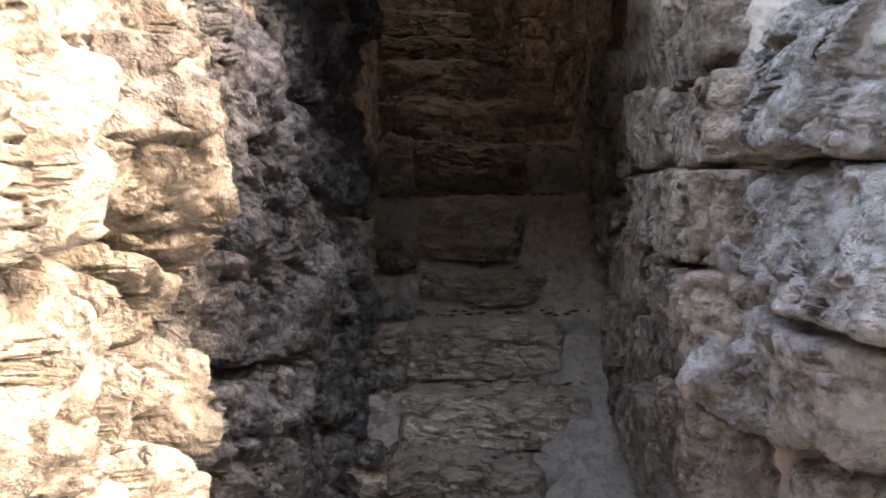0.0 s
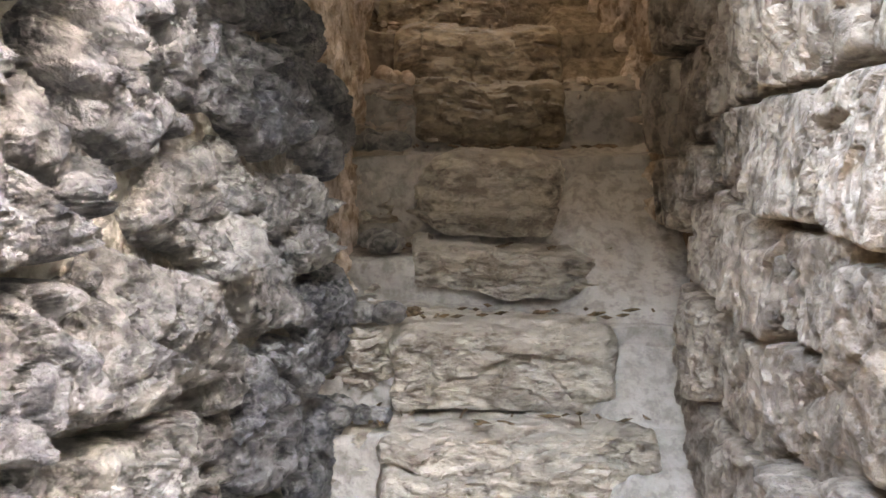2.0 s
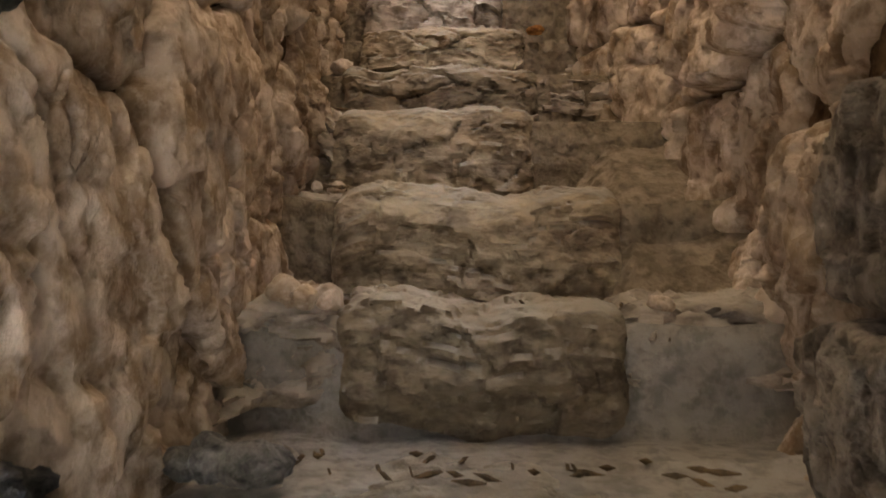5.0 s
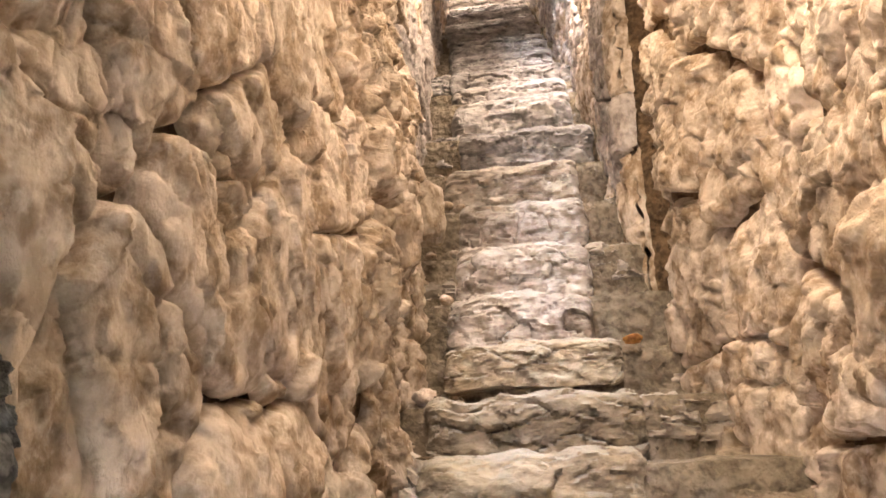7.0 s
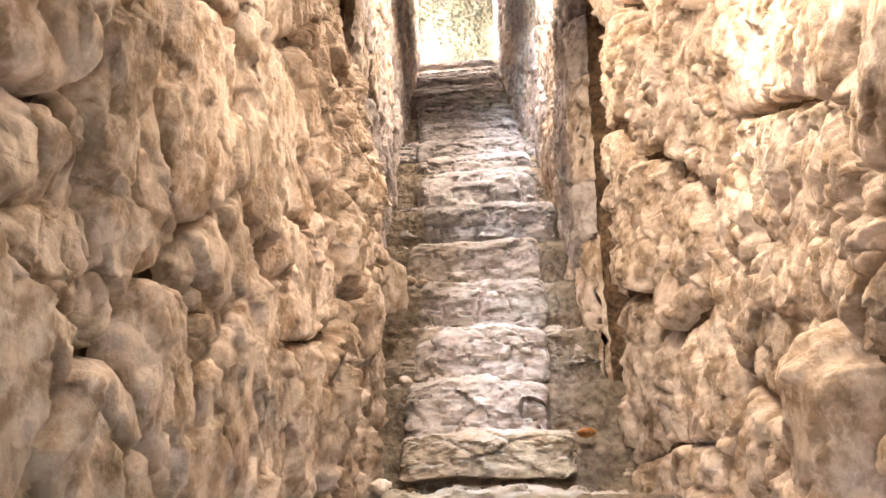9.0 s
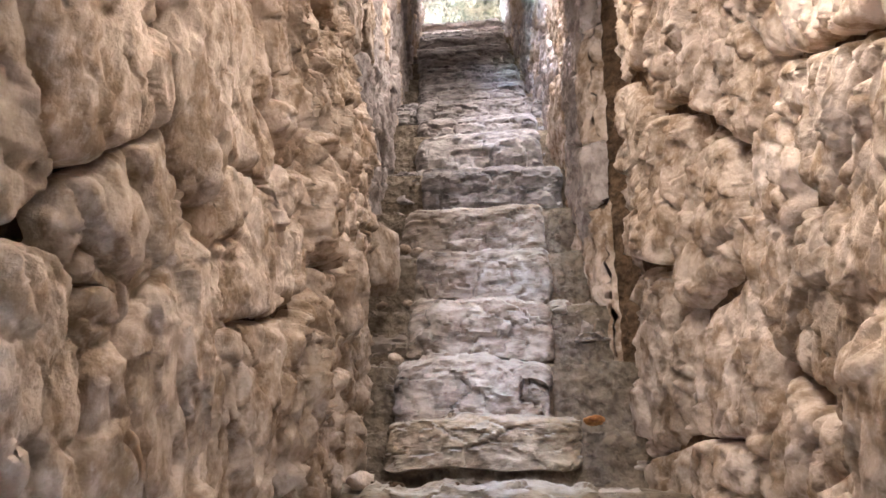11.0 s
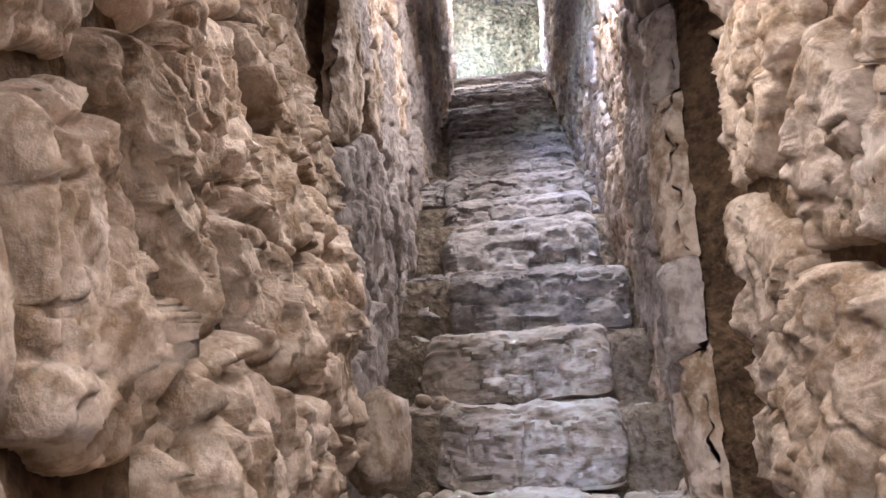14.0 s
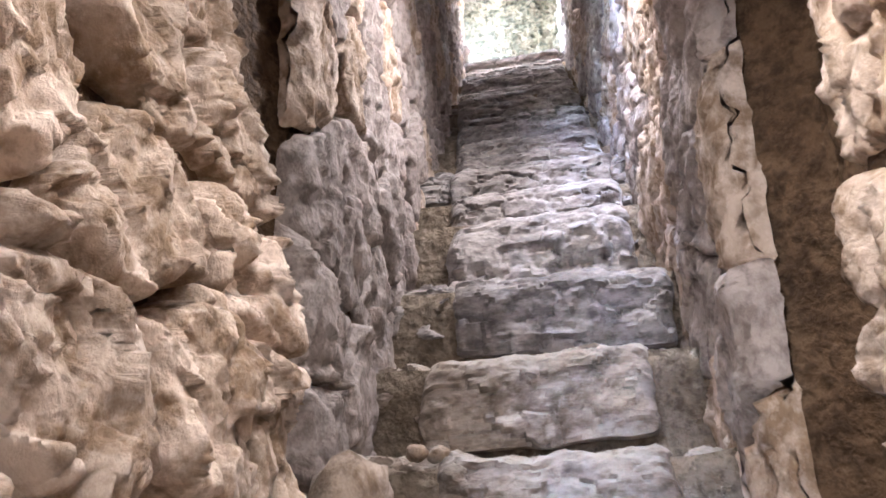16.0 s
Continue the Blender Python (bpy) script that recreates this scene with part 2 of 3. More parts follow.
def fbm(p, k):
    """Craggy relief, about -1 to 1."""
    v = Vector(p) * k
    return noise.fractal(v, 0.9, 2.1, 4) * 0.9


def crag(p, k):
    return noise.ridged_multi_fractal(Vector(p) * k, 0.9, 2.2, 4, 1.0, 2.0) * 0.5 - 0.5


def quick_mesh(name, co, quads, tris, mat, parent=None, origin=(0, 0, 0)):
    """A smooth mesh from arrays of corners, four-sided and three-sided faces."""
    me = bpy.data.meshes.new(name)
    o = np.array(origin, dtype=float)
    me.vertices.add(len(co))
    me.vertices.foreach_set("co", (co - o).ravel())
    loops = np.concatenate([np.asarray(quads, dtype=np.int32).ravel(), np.asarray(tris, dtype=np.int32).ravel()])
    nq, nt = len(quads), len(tris)
    me.loops.add(len(loops))
    me.loops.foreach_set("vertex_index", loops)
    me.polygons.add(nq + nt)
    me.polygons.foreach_set("loop_start", np.concatenate([np.arange(nq) * 4, nq * 4 + np.arange(nt) * 3]).astype(np.int32))
    me.polygons.foreach_set("use_smooth", [True] * (nq + nt))
    me.materials.append(mat)
    me.update(calc_edges=True)
    me.validate()
    ob = new(name, me)
    ob.location = origin
    if parent:
        ob.parent = parent
    return ob


def mesh_ob(name, verts, faces, mat, parent=None, origin=None, smooth=True):
    o = Vector(origin) if origin is not None else Vector((0, 0, 0))
    me = bpy.data.meshes.new(name)
    me.from_pydata([tuple(Vector(v) - o) for v in verts], [], faces)
    me.materials.append(mat)
    me.polygons.foreach_set("use_smooth", [smooth] * len(me.polygons))
    me.update()
    ob = new(name, me)
    ob.location = o
    if parent:
        ob.parent = parent
    return ob


def grid_faces(nu, nv, flip=False):
    f = []
    for i in range(nu - 1):
        for j in range(nv - 1):
            q = (i * nv + j, (i + 1) * nv + j, (i + 1) * nv + j + 1, i * nv + j + 1)
            f.append(q[::-1] if flip else q)
    return f


# ---- walls ----
def wall(name, side, label, mats, tall=2.1, y0=0.45):
    """A thick wall: a rough face of mortar and core, with a back, a top and two ends."""
    ys = np.arange(y0, 9.01, 0.022)
    nv = 96
    verts = []
    for y in ys:
        f, up = floor_z(y), float(np.interp(y, (0.7, 0.95, 2.1, 2.6), ((1.3, 1.4, 1.4, tall) if side < 0 else (1.75, 2.0, 2.0, tall))))
        z = f - 0.35 + (up + 0.35) * np.arange(nv) / (nv - 1)
        at = np.full(nv, y)
        x = wall_x(side, at, z) + side * (0.008 if side < 0 and y < 2.4 else 0.03) - side * (0.03 * layered(at * 6, z * 6, side + 5) + 0.012 * layered(at * 30, z * 30, side + 9, 3))
        verts += list(zip(x.tolist(), at.tolist(), z.tolist()))
    nu = len(ys)
    faces = grid_faces(nu, nv, side > 0)
    back = len(verts)
    for y in ys:
        f, up = floor_z(y), float(np.interp(y, (0.7, 0.95, 2.1, 2.6), ((1.3, 1.4, 1.4, tall) if side < 0 else (1.75, 2.0, 2.0, tall))))
        for z in (-0.4, f + up):
            verts.append((side * 1.9, y, z))
    for i in range(nu - 1):
        a, b = i * nv, (i + 1) * nv
        c, d = back + 2 * i, back + 2 * i + 2
        for q in ((a + nv - 1, b + nv - 1, d + 1, c + 1), (c, c + 1, d + 1, d), (a, c, d, b)):
            faces.append(q if side < 0 else q[::-1])
    for i in (0, nu - 1):
        loop = [i * nv + j for j in range(nv)] + [back + 2 * i + 1, back + 2 * i]
        faces.append(loop if (i == 0) == (side < 0) else loop[::-1])
    ob = mesh_ob(name, verts, faces, mats[0])
    for m in mats[1:]:
        ob.data.materials.append(m)
    if len(mats) > 1:
        for p in ob.data.polygons:
            c = p.center
            if c.y > 2.45 + 0.12 * math.sin(c.z * 9):
                p.material_index = 1
    return tagged(ob, label, "wall", kind="structure")


wall_left = wall("wall_left", -1, "rough rubble stone wall set in pale crumbling mortar", [PALE_MORTAR, TAN_MORTAR], 2.1, 0.2)
wall_right = wall("wall_right", 1, "wall of large weathered limestone blocks with deep joints", [EARTH, TAN_MORTAR], 2.7)


def cell_reach(site, others, aspect, count):
    """How far a stone reaches each way before it meets its neighbours."""
    an = math.tau * np.arange(count) / count
    c, s_ = np.cos(an), np.sin(an)
    reach = np.full(count, 0.30)
    for o in others:
        dy, dz = o[0] - site[0], (o[1] - site[1]) * aspect
        if o is not site and abs(dy) < 1.0 and abs(dz) < 1.5:
            dot = c * dy + s_ * dz
            reach = np.where(dot > 1e-6, np.minimum(reach, (dy * dy + dz * dz) / np.maximum(2 * dot, 1e-6)), reach)
    smooth = sum(np.roll(reach, k) for k in (-2, -1, 0, 1, 2)) / 5
    return np.minimum(reach, smooth)


def block_reach(a, b, aspect, count):
    """The reach of a squared block of half length a and half height b."""
    an = math.tau * np.arange(count) / count
    return (np.abs(np.cos(an) / a) ** 6 + np.abs(np.sin(an) / (aspect * b)) ** 6) ** (-1 / 6)


def stone(parent, side, site, reach, aspect, mat, gap, rugged, net=60, sink=0.045, span=(-9, 99), wander=1.0, squared=False, name="stone"):
    """One stone of a wall: it fills its place between its neighbours, broken and chipped, its rim sunk in the joint."""
    y, z, proud = site
    k, count = random.randint(0, 9000), len(reach)
    ta, tb = random.uniform(-0.35, 0.35), random.uniform(-0.35, 0.35)
    cuts = [(random.uniform(0, math.tau), random.uniform(0.2, 0.7), random.uniform(0.3, 1.2)) for _ in range(0 if squared else 3)]
    an = math.tau * np.arange(count) / count
    ragged = 1 + 0.07 * layered(np.cos(an) * 2.5 + k, np.sin(an) * 2.5, 3)
    r = np.maximum(0.02, reach * ragged - gap)
    # an even square net bent into a round one
    ga, gb = (g.ravel() for g in np.meshgrid(np.linspace(-1, 1, net), np.linspace(-1, 1, net), indexing="ij"))
    wide = np.abs(ga) > np.abs(gb)
    far = np.where(wide, ga, gb)
    safe = np.where(np.abs(far) < 1e-9, 1e-9, far)
    ang = np.where(wide, math.pi / 4 * gb / safe, math.pi / 2 - math.pi / 4 * ga / safe) + np.where(far < 0, math.pi, 0)
    ang, t = ang % math.tau, np.abs(far) ** 0.9
    ring_r = np.interp(ang, np.append(an, math.tau), np.append(r, r[0]))
    uy, uz = ring_r * t * np.cos(ang), ring_r * t * np.sin(ang) / aspect
    py, pz = y + uy, z + uz
    wy = wander * (0.045 * soft(py * 4, pz * 4, side + 31) + 0.024 * layered(py * 13, pz * 13, side + 32, 3))
    wz = wander * (0.045 * soft(py * 4, pz * 4, side + 33) + 0.024 * layered(py * 13, pz * 13, side + 34, 3))
    py, pz = np.clip(py + wy, *span), pz + wz
    edge = np.sqrt(np.maximum(0.0, 1 - t ** (40 if squared else 18)))
    fy, fz = uy / 0.15, uz * aspect / 0.15
    flat = 1 + ta * fy + tb * fz
    for ca, cd, cs in cuts:
        flat = flat - np.maximum(0.0, fy * math.cos(ca) + fz * math.sin(ca) - cd) * cs
    h = 0.012 + proud * edge * np.maximum(-0.2, flat) - sink * (1 - edge)
    h = h + (0.35 + 0.65 * edge) * rugged * broken(py, pz, k)
    co = np.stack([wall_x(side, py, pz) - side * h, py, pz], axis=1)
    quads = np.array(grid_faces(net, net, side > 0))
    tris = np.zeros((0, 3), dtype=int)
    return quick_mesh(name, co, quads, tris, mat, parent, (float(wall_x(side, y, z)), y, z))


# stones that stand out, wall by wall: y, z, half length, half height, proud
ENTRY_L = [(1.66, 0.68, 0.20, 0.10, 0.09), (2.07, 0.62, 0.17, 0.075, 0.07), (1.84, 0.83, 0.22, 0.085, 0.09), (1.70, 1.00, 0.16, 0.065, 0.08),
           (2.10, 1.02, 0.20, 0.07, 0.07), (2.29, 0.74, 0.12, 0.078, 0.07), (1.37, 0.90, 0.12, 0.07, 0.07), (1.32, 0.72, 0.13, 0.075, 0.08),
           (1.88, 0.54, 0.10, 0.036, 0.06), (1.62, 0.50, 0.22, 0.06, 0.09), (2.12, 0.40, 0.20, 0.08, 0.07), (1.08, 0.96, 0.12, 0.08, 0.07),
           (1.02, 0.76, 0.14, 0.06, 0.06), (1.30, 0.55, 0.13, 0.07, 0.08), (1.05, 0.58, 0.12, 0.08, 0.08), (1.40, 1.10, 0.16, 0.09, 0.07)]
SUNLIT_L = [(0.40, 0.985, 0.13, 0.085, 0.10), (0.60, 0.915, 0.065, 0.095, 0.10), (0.42, 0.755, 0.17, 0.055, 0.08), (0.62, 0.745, 0.08, 0.05, 0.07),
            (0.50, 0.65, 0.19, 0.045, 0.08), (0.46, 1.15, 0.16, 0.075, 0.06), (0.72, 0.62, 0.09, 0.06, 0.05), (0.56, 0.835, 0.07, 0.03, 0.05),
            (0.78, 0.80, 0.08, 0.07, 0.04), (0.45, 0.52, 0.18, 0.07, 0.07), (0.80, 0.95, 0.10, 0.07, 0.03)]
# squared blocks beside the doorway, course by course: from y, to y, from z, to z
BLOCKS_R = [(1.16, 1.80, 1.13, 1.33), (1.81, 2.30, 1.17, 1.35), (2.31, 2.90, 1.13, 1.36),
            (1.10, 1.50, 0.97, 1.12), (1.51, 1.97, 0.98, 1.16), (1.98, 2.31, 0.955, 1.16), (2.32, 2.60, 0.90, 1.12), (2.61, 2.95, 0.88, 1.12),
            (1.11, 1.30, 0.81, 0.96), (1.31, 1.59, 0.80, 0.965), (1.60, 1.90, 0.805, 0.97), (1.91, 2.20, 0.82, 0.945), (2.21, 2.41, 0.78, 0.89), (2.42, 2.80, 0.70, 0.87),
            (1.10, 1.225, 0.58, 0.80), (1.235, 1.49, 0.575, 0.79), (1.50, 1.77, 0.655, 0.795), (1.78, 1.97, 0.61, 0.80), (1.98, 2.20, 0.62, 0.81), (2.21, 2.42, 0.60, 0.77),
            (1.10, 1.48, 0.36, 0.565), (1.49, 1.73, 0.50, 0.645), (1.74, 2.12, 0.43, 0.60), (2.13, 2.42, 0.40, 0.59),
            (1.12, 1.48, 0.14, 0.35), (1.49, 1.72, 0.24, 0.49), (1.73, 2.10, 0.20, 0.42), (2.11, 2.40, 0.20, 0.39)]
BOULDERS_R = [(0.92, 1.06, 0.16, 0.115, 0.13), (0.94, 0.845, 0.15, 0.095, 0.12), (0.93, 0.685, 0.15, 0.06, 0.10), (0.80, 1.26, 0.20, 0.08, 0.08), (0.62, 0.90, 0.14, 0.12, 0.06)]
MID_L = [(2.97, 1.77, 0.16, 0.10, 0.06), (2.60, 1.70, 0.09, 0.075, 0.05), (2.64, 1.86, 0.09, 0.07, 0.05), (2.93, 2.12, 0.13, 0.07, 0.05),
         (3.38, 2.00, 0.23, 0.10, 0.05), (2.76, 1.98, 0.10, 0.06, 0.05), (3.38, 2.28, 0.30, 0.13, 0.05), (3.42, 1.76, 0.20, 0.09, 0.05), (3.02, 1.95, 0.10, 0.07, 0.05)]
MID_R = [(4.36, 2.60, 0.17, 0.22, 0.06), (4.30, 3.06, 0.24, 0.20, 0.07), (3.83, 2.56, 0.18, 0.13, 0.07), (4.00, 2.28, 0.15, 0.16, 0.06),
         (3.96, 1.95, 0.20, 0.13, 0.06), (4.34, 2.05, 0.17, 0.15, 0.06), (3.51, 2.25, 0.19, 0.13, 0.07), (3.16, 2.02, 0.17, 0.12, 0.07),
         (3.60, 2.00, 0.15, 0.09, 0.06), (3.33, 1.74, 0.20, 0.08, 0.20), (3.42, 2.46, 0.19, 0.075, 0.06), (3.05, 2.20, 0.15, 0.065, 0.06), (3.90, 2.82, 0.18, 0.12, 0.06)]
UP_L = [(4.00, 2.62, 0.15, 0.10, 0.08), (4.44, 2.83, 0.12, 0.12, 0.09), (4.42, 3.07, 0.13, 0.10, 0.09), (4.46, 2.60, 0.12, 0.10, 0.08),
        (3.86, 2.82, 0.10, 0.09, 0.07), (4.03, 2.92, 0.08, 0.07, 0.06), (4.17, 3.05, 0.10, 0.07, 0.06), (4.16, 2.80, 0.10, 0.08, 0.06),
        (4.24, 2.58, 0.08, 0.09, 0.06), (3.74, 2.62, 0.11, 0.10, 0.06), (4.22, 3.24, 0.16, 0.09, 0.07)]
SITES_L = [(y, z, p * k) for some, k in ((ENTRY_L, 0.7), (SUNLIT_L, 0.8), (MID_L, 0.25), (UP_L, 0.4)) for y, z, a, b, p in some]
SITES_R = [(y, z, p * k) for some, k in ((BOULDERS_R, 0.8), (MID_R, 0.4)) for y, z, a, b, p in some]


def scatter(sites, y0, y1, low, high, wide, tall, proud, tries):
    """More stones between those that stand out, no two too close."""
    for _ in range(tries):
        y = random.uniform(y0, y1)
        z = floor_z(y) + random.uniform(low, high)
        if all(((y - o[0]) / wide) ** 2 + ((z - o[1]) / tall) ** 2 > 1 for o in sites):
            sites.append((y, z, random.uniform(*proud)))


def lay(parent, side, sites, zones):
    jog = (4.55, 4.96) if side < 0 else (4.45, 4.94)
    for site in sites:
        for y1, mats, gap, rugged, net, sink in zones:
            if site[0] < y1:
                aspect = 1.5 if site[0] < 2.5 else 0.8
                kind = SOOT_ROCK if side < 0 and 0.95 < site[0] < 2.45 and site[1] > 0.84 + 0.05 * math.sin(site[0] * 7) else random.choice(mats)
                span = (-9, jog[0]) if site[0] < jog[0] else (jog[1], 99)
                stone(parent, side, site, cell_reach(site, sites, aspect, 96), aspect, kind, gap * random.uniform(0.3, 1.7), rugged, net, sink, span)
                break


for zone in ((0.25, 2.5, -0.1, 1.25, 0.26, 0.15, (0.02, 0.06), 900), (2.5, 4.52, -0.15, 1.7, 0.21, 0.27, (0.0, 0.04), 1500), (5.02, 8.9, -0.1, 1.5, 0.21, 0.27, (0.0, 0.03), 1500)):
    scatter(SITES_L, *zone)
for zone in ((0.5, 1.0, -0.1, 1.25, 0.36, 0.19, (0.01, 0.035), 300), (2.95, 4.42, -0.15, 1.7, 0.21, 0.28, (0.0, 0.045), 1500), (5.02, 8.9, -0.1, 1.5, 0.21, 0.28, (0.0, 0.025), 1500)):
    scatter(SITES_R, *zone)
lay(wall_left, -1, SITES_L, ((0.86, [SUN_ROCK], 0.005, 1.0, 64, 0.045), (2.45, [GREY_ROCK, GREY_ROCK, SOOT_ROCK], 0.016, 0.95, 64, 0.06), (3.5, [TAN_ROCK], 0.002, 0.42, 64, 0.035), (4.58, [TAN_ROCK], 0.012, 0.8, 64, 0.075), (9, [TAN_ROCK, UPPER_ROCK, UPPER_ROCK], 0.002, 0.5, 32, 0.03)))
lay(wall_right, 1, SITES_R, ((1.07, [BOULDER_ROCK], 0.008, 0.7, 64, 0.05), (4.58, [TAN_ROCK], 0.008, 0.62, 64, 0.06), (9, [TAN_ROCK, UPPER_ROCK, UPPER_ROCK], 0.001, 0.5, 32, 0.025)))
for y0, y1, z0, z1 in BLOCKS_R:
    stone(wall_right, 1, ((y0 + y1) / 2, (z0 + z1) / 2, random.uniform(0.015, 0.045)), block_reach((y1 - y0) / 2 + 0.012, (z1 - z0) / 2 + 0.008, 1.5, 104), 1.5, BLOCK_ROCK, 0.010, 0.38, 72, 0.07, (1.08, 9), 0.45, True)


# ---- stairs ----
stairs = tagged(new("stone_staircase"), "steep narrow stair of worn uneven limestone blocks", "stairs", kind="structure")


def block(name, x0, x1, y, z, h, depth, mat, rugged=1.0, parent=stairs, nx=84, round_=0.22, bend=None):
    """One worn step stone: a rounded beam with a broken face, top and ends."""
    k = random.randint(0, 9000)
    bend = bend or random.uniform(0.015, 0.055)
    m = 45
    st = np.linspace(0, 1, m)
    py = np.where(st < 0.5, 0.0, depth * (st - 0.5) / 0.5)[None, :]
    pz = np.where(st < 0.5, -h + h * st / 0.5, 0.0)[None, :]
    arc = py + pz
    u = np.linspace(0, 1, nx)[:, None]
    x = x0 + u * (x1 - x0)
    rr = h * round_
    end = np.minimum(1.0, np.minimum(u, 1 - u) * (x1 - x0) / (bend + 0.02))
    pull = bend * (1 - np.sqrt(np.maximum(0.0, 1 - (1 - end) ** 2)))
    wear = rr * np.maximum(0.0, 1 - np.hypot(py, pz) / (rr * 2.2)) ** 2 * 0.55
    gx, ga = x + 0 * arc, arc + 0 * x
    wu = 0.02 * layered(gx * 8, ga * 12, k + 70, 3)
    big, rim = chips(gx * 6 + wu * 5, (ga + wu) * 13, k)
    mid, _ = chips(gx * 15, (ga + wu) * 34, k + 20)
    fine, _ = chips(gx * 42, ga * 60, k + 40)
    f = rugged * (0.024 * big + 0.012 * mid + 0.005 * fine - 0.012 * np.clip(1 - rim / 0.1, 0, 1) + 0.014 * layered(gx * 6, ga * 9, k + 50) + 0.004 * layered(gx * 50, ga * 60, k + 60, 3))
    wave = 0.026 * soft(x * 3.5 + k, x * 0, 4) + 0.011 * soft(x * 14 + k, x * 0, 5)
    ny, nz = np.interp(st, (0.36, 0.58), (-1, 0))[None, :], np.interp(st, (0.40, 0.6), (0, 0.6))[None, :]
    low = pull * 0.9 * np.clip(-pz / h, 0, 1) ** 2
    co = np.stack([gx + 0.014 * layered(ga * 12 + k, gx * 3, k + 8, 3), y + py + wear + pull + ny * f + wave, z + pz - wear * 0.8 - pull * 0.7 + low * 1.5 + nz * f + wave * 0.8], axis=2)
    back = np.stack([x[:, 0], np.full(nx, y + depth), np.full(nx, z - h)], axis=1)
    verts = [tuple(v) for v in co.reshape(-1, 3).tolist()] + [tuple(v) for v in back.tolist()]
    faces = grid_faces(nx, m)
    base = nx * m
    for i in range(nx - 1):
        faces.append((i * m + m - 1, (i + 1) * m + m - 1, base + i + 1, base + i))
        faces.append((i * m, base + i, base + i + 1, (i + 1) * m))
    for i in (0, nx - 1):
        loop = [i * m + j for j in range(m)] + [base + i]
        faces.append(loop[::-1] if i else loop)
    ob = mesh_ob(name, verts, faces, mat, parent, ((x0 + x1) / 2, y, z))
    bm = bmesh.new()
    bm.from_mesh(ob.data)
    bmesh.ops.recalc_face_normals(bm, faces=bm.faces)
    bm.to_mesh(ob.data)
    bm.free()
    ob.data.set_sharp_from_angle(angle=radians(42))
    return ob


# the earth and mortar core that the step stones are bedded in
core_v, core_y = [], []
for i, s in enumerate(STEPS):
    prev = STEPS[i - 1][1] if i else 0.0
    core_y += [(s[0] + 0.05, prev - 0.012), (s[0] + 0.055, s[1] - 0.03)]
core_y = [(1.9, -0.05)] + core_y + [(9.2, 6.08)]
path_y = []
for (ya, za), (yb, zb) in zip(core_y, core_y[1:]):
    for k in range(4):
        path_y.append((ya + (yb - ya) * k / 4, za + (zb - za) * k / 4))
NX = 26
for py, pz in path_y:
    l, r = wall_x(-1, py, pz) - 0.12, wall_x(1, py, pz) + 0.12
    for i in range(NX):
        x = l + (r - l) * i / (NX - 1)
        core_v.append((x, py + 0.012 * fbm((x, py, pz), 6), pz + 0.016 * fbm((x, py + 5, pz), 5)))
core = mesh_ob("stair_bed", core_v, [q[::-1] for q in grid_faces(len(path_y), NX)], EARTH, stairs)
core.data.materials.append(TAN_EARTH)
for p in core.data.polygons:
    p.material_index = int(p.center.y > 3.45)
core["label"] = "grey dust and mortar between the steps"

for i, (y, z, x0, x1, h) in enumerate(STEPS):
    nxt = STEPS[i + 1][0] if i + 1 < len(STEPS) else y + 0.4
    mat = STEP_GREY if i < 5 else (STEP_ROCK if i < 10 else (PINK_STEP if i < 14 else UPPER_STEP))
    block("step_stone", x0, x1, y, z, h * 1.15, min(0.24, nxt - y + 0.05), mat, bend=0.17 if i == 4 else None)
    # stones that fill the ends of the step
    for side, edge in ((-1, x0), (1, x1)):
        wx = wall_x(side, y + 0.05, z)
        gap = (wx - edge) * side
        if gap > 0.05 and not (side > 0 and (i < 5 or i in (6, 7))):
            a, b = (edge - 0.012, wx + 0.08) if side > 0 else (wx - 0.08, edge + 0.012)
            dz = random.uniform(-0.08, 0.02)
            block("end_stone", a, b, y + random.uniform(0.0, 0.11), z + dz, h * random.uniform(0.75, 1.0), 0.2,
                  (STEP_GREY if i < 5 else PINK_STEP if i < 14 else UPPER_STEP), 1.7, stairs, 30)

# fine dust that has drifted over the ends of some steps, along the wall
def dust_drift(ys, zs, x_from, k, mat, label, dy=90, dx=34):
    yy, uu = np.meshgrid(np.linspace(ys[0], ys[-1], dy), np.linspace(0, 1, dx), indexing="ij")
    zz = np.interp(yy, ys, zs)
    xx = x_from + uu * (wall_x(1, yy, zz) + 0.1 - x_from)
    zz = zz - 0.16 * np.maximum(0, x_from + 0.15 - xx) / 0.14 + 0.016 * layered(xx * 7, yy * 7, k) + 0.003 * layered(xx * 60, yy * 60, k + 1, 2) + 0.05 * np.maximum(0, uu - 0.6)
    net = np.array([q[::-1] for q in grid_faces(dy, dx)])
    ob = quick_mesh("dust_drift", np.stack([xx, yy, zz], axis=2).reshape(-1, 3), net, np.zeros((0, 3), dtype=int), mat, stairs)
    ob["label"] = label
    return ob


dust_drift((1.9, 2.05, 2.30, 2.50, 2.72, 2.90, 3.05), (-0.04, 0.05, 0.27, 0.47, 0.615, 0.82, 0.90), 0.28, 5, EARTH, "smooth grey dust heaped over the step ends")
dust_drift((3.40, 3.52, 3.75, 3.95, 4.10), (1.04, 1.20, 1.36, 1.49, 1.55), 0.37, 15, TAN_EARTH, "tan dust heaped beside the worn steps")

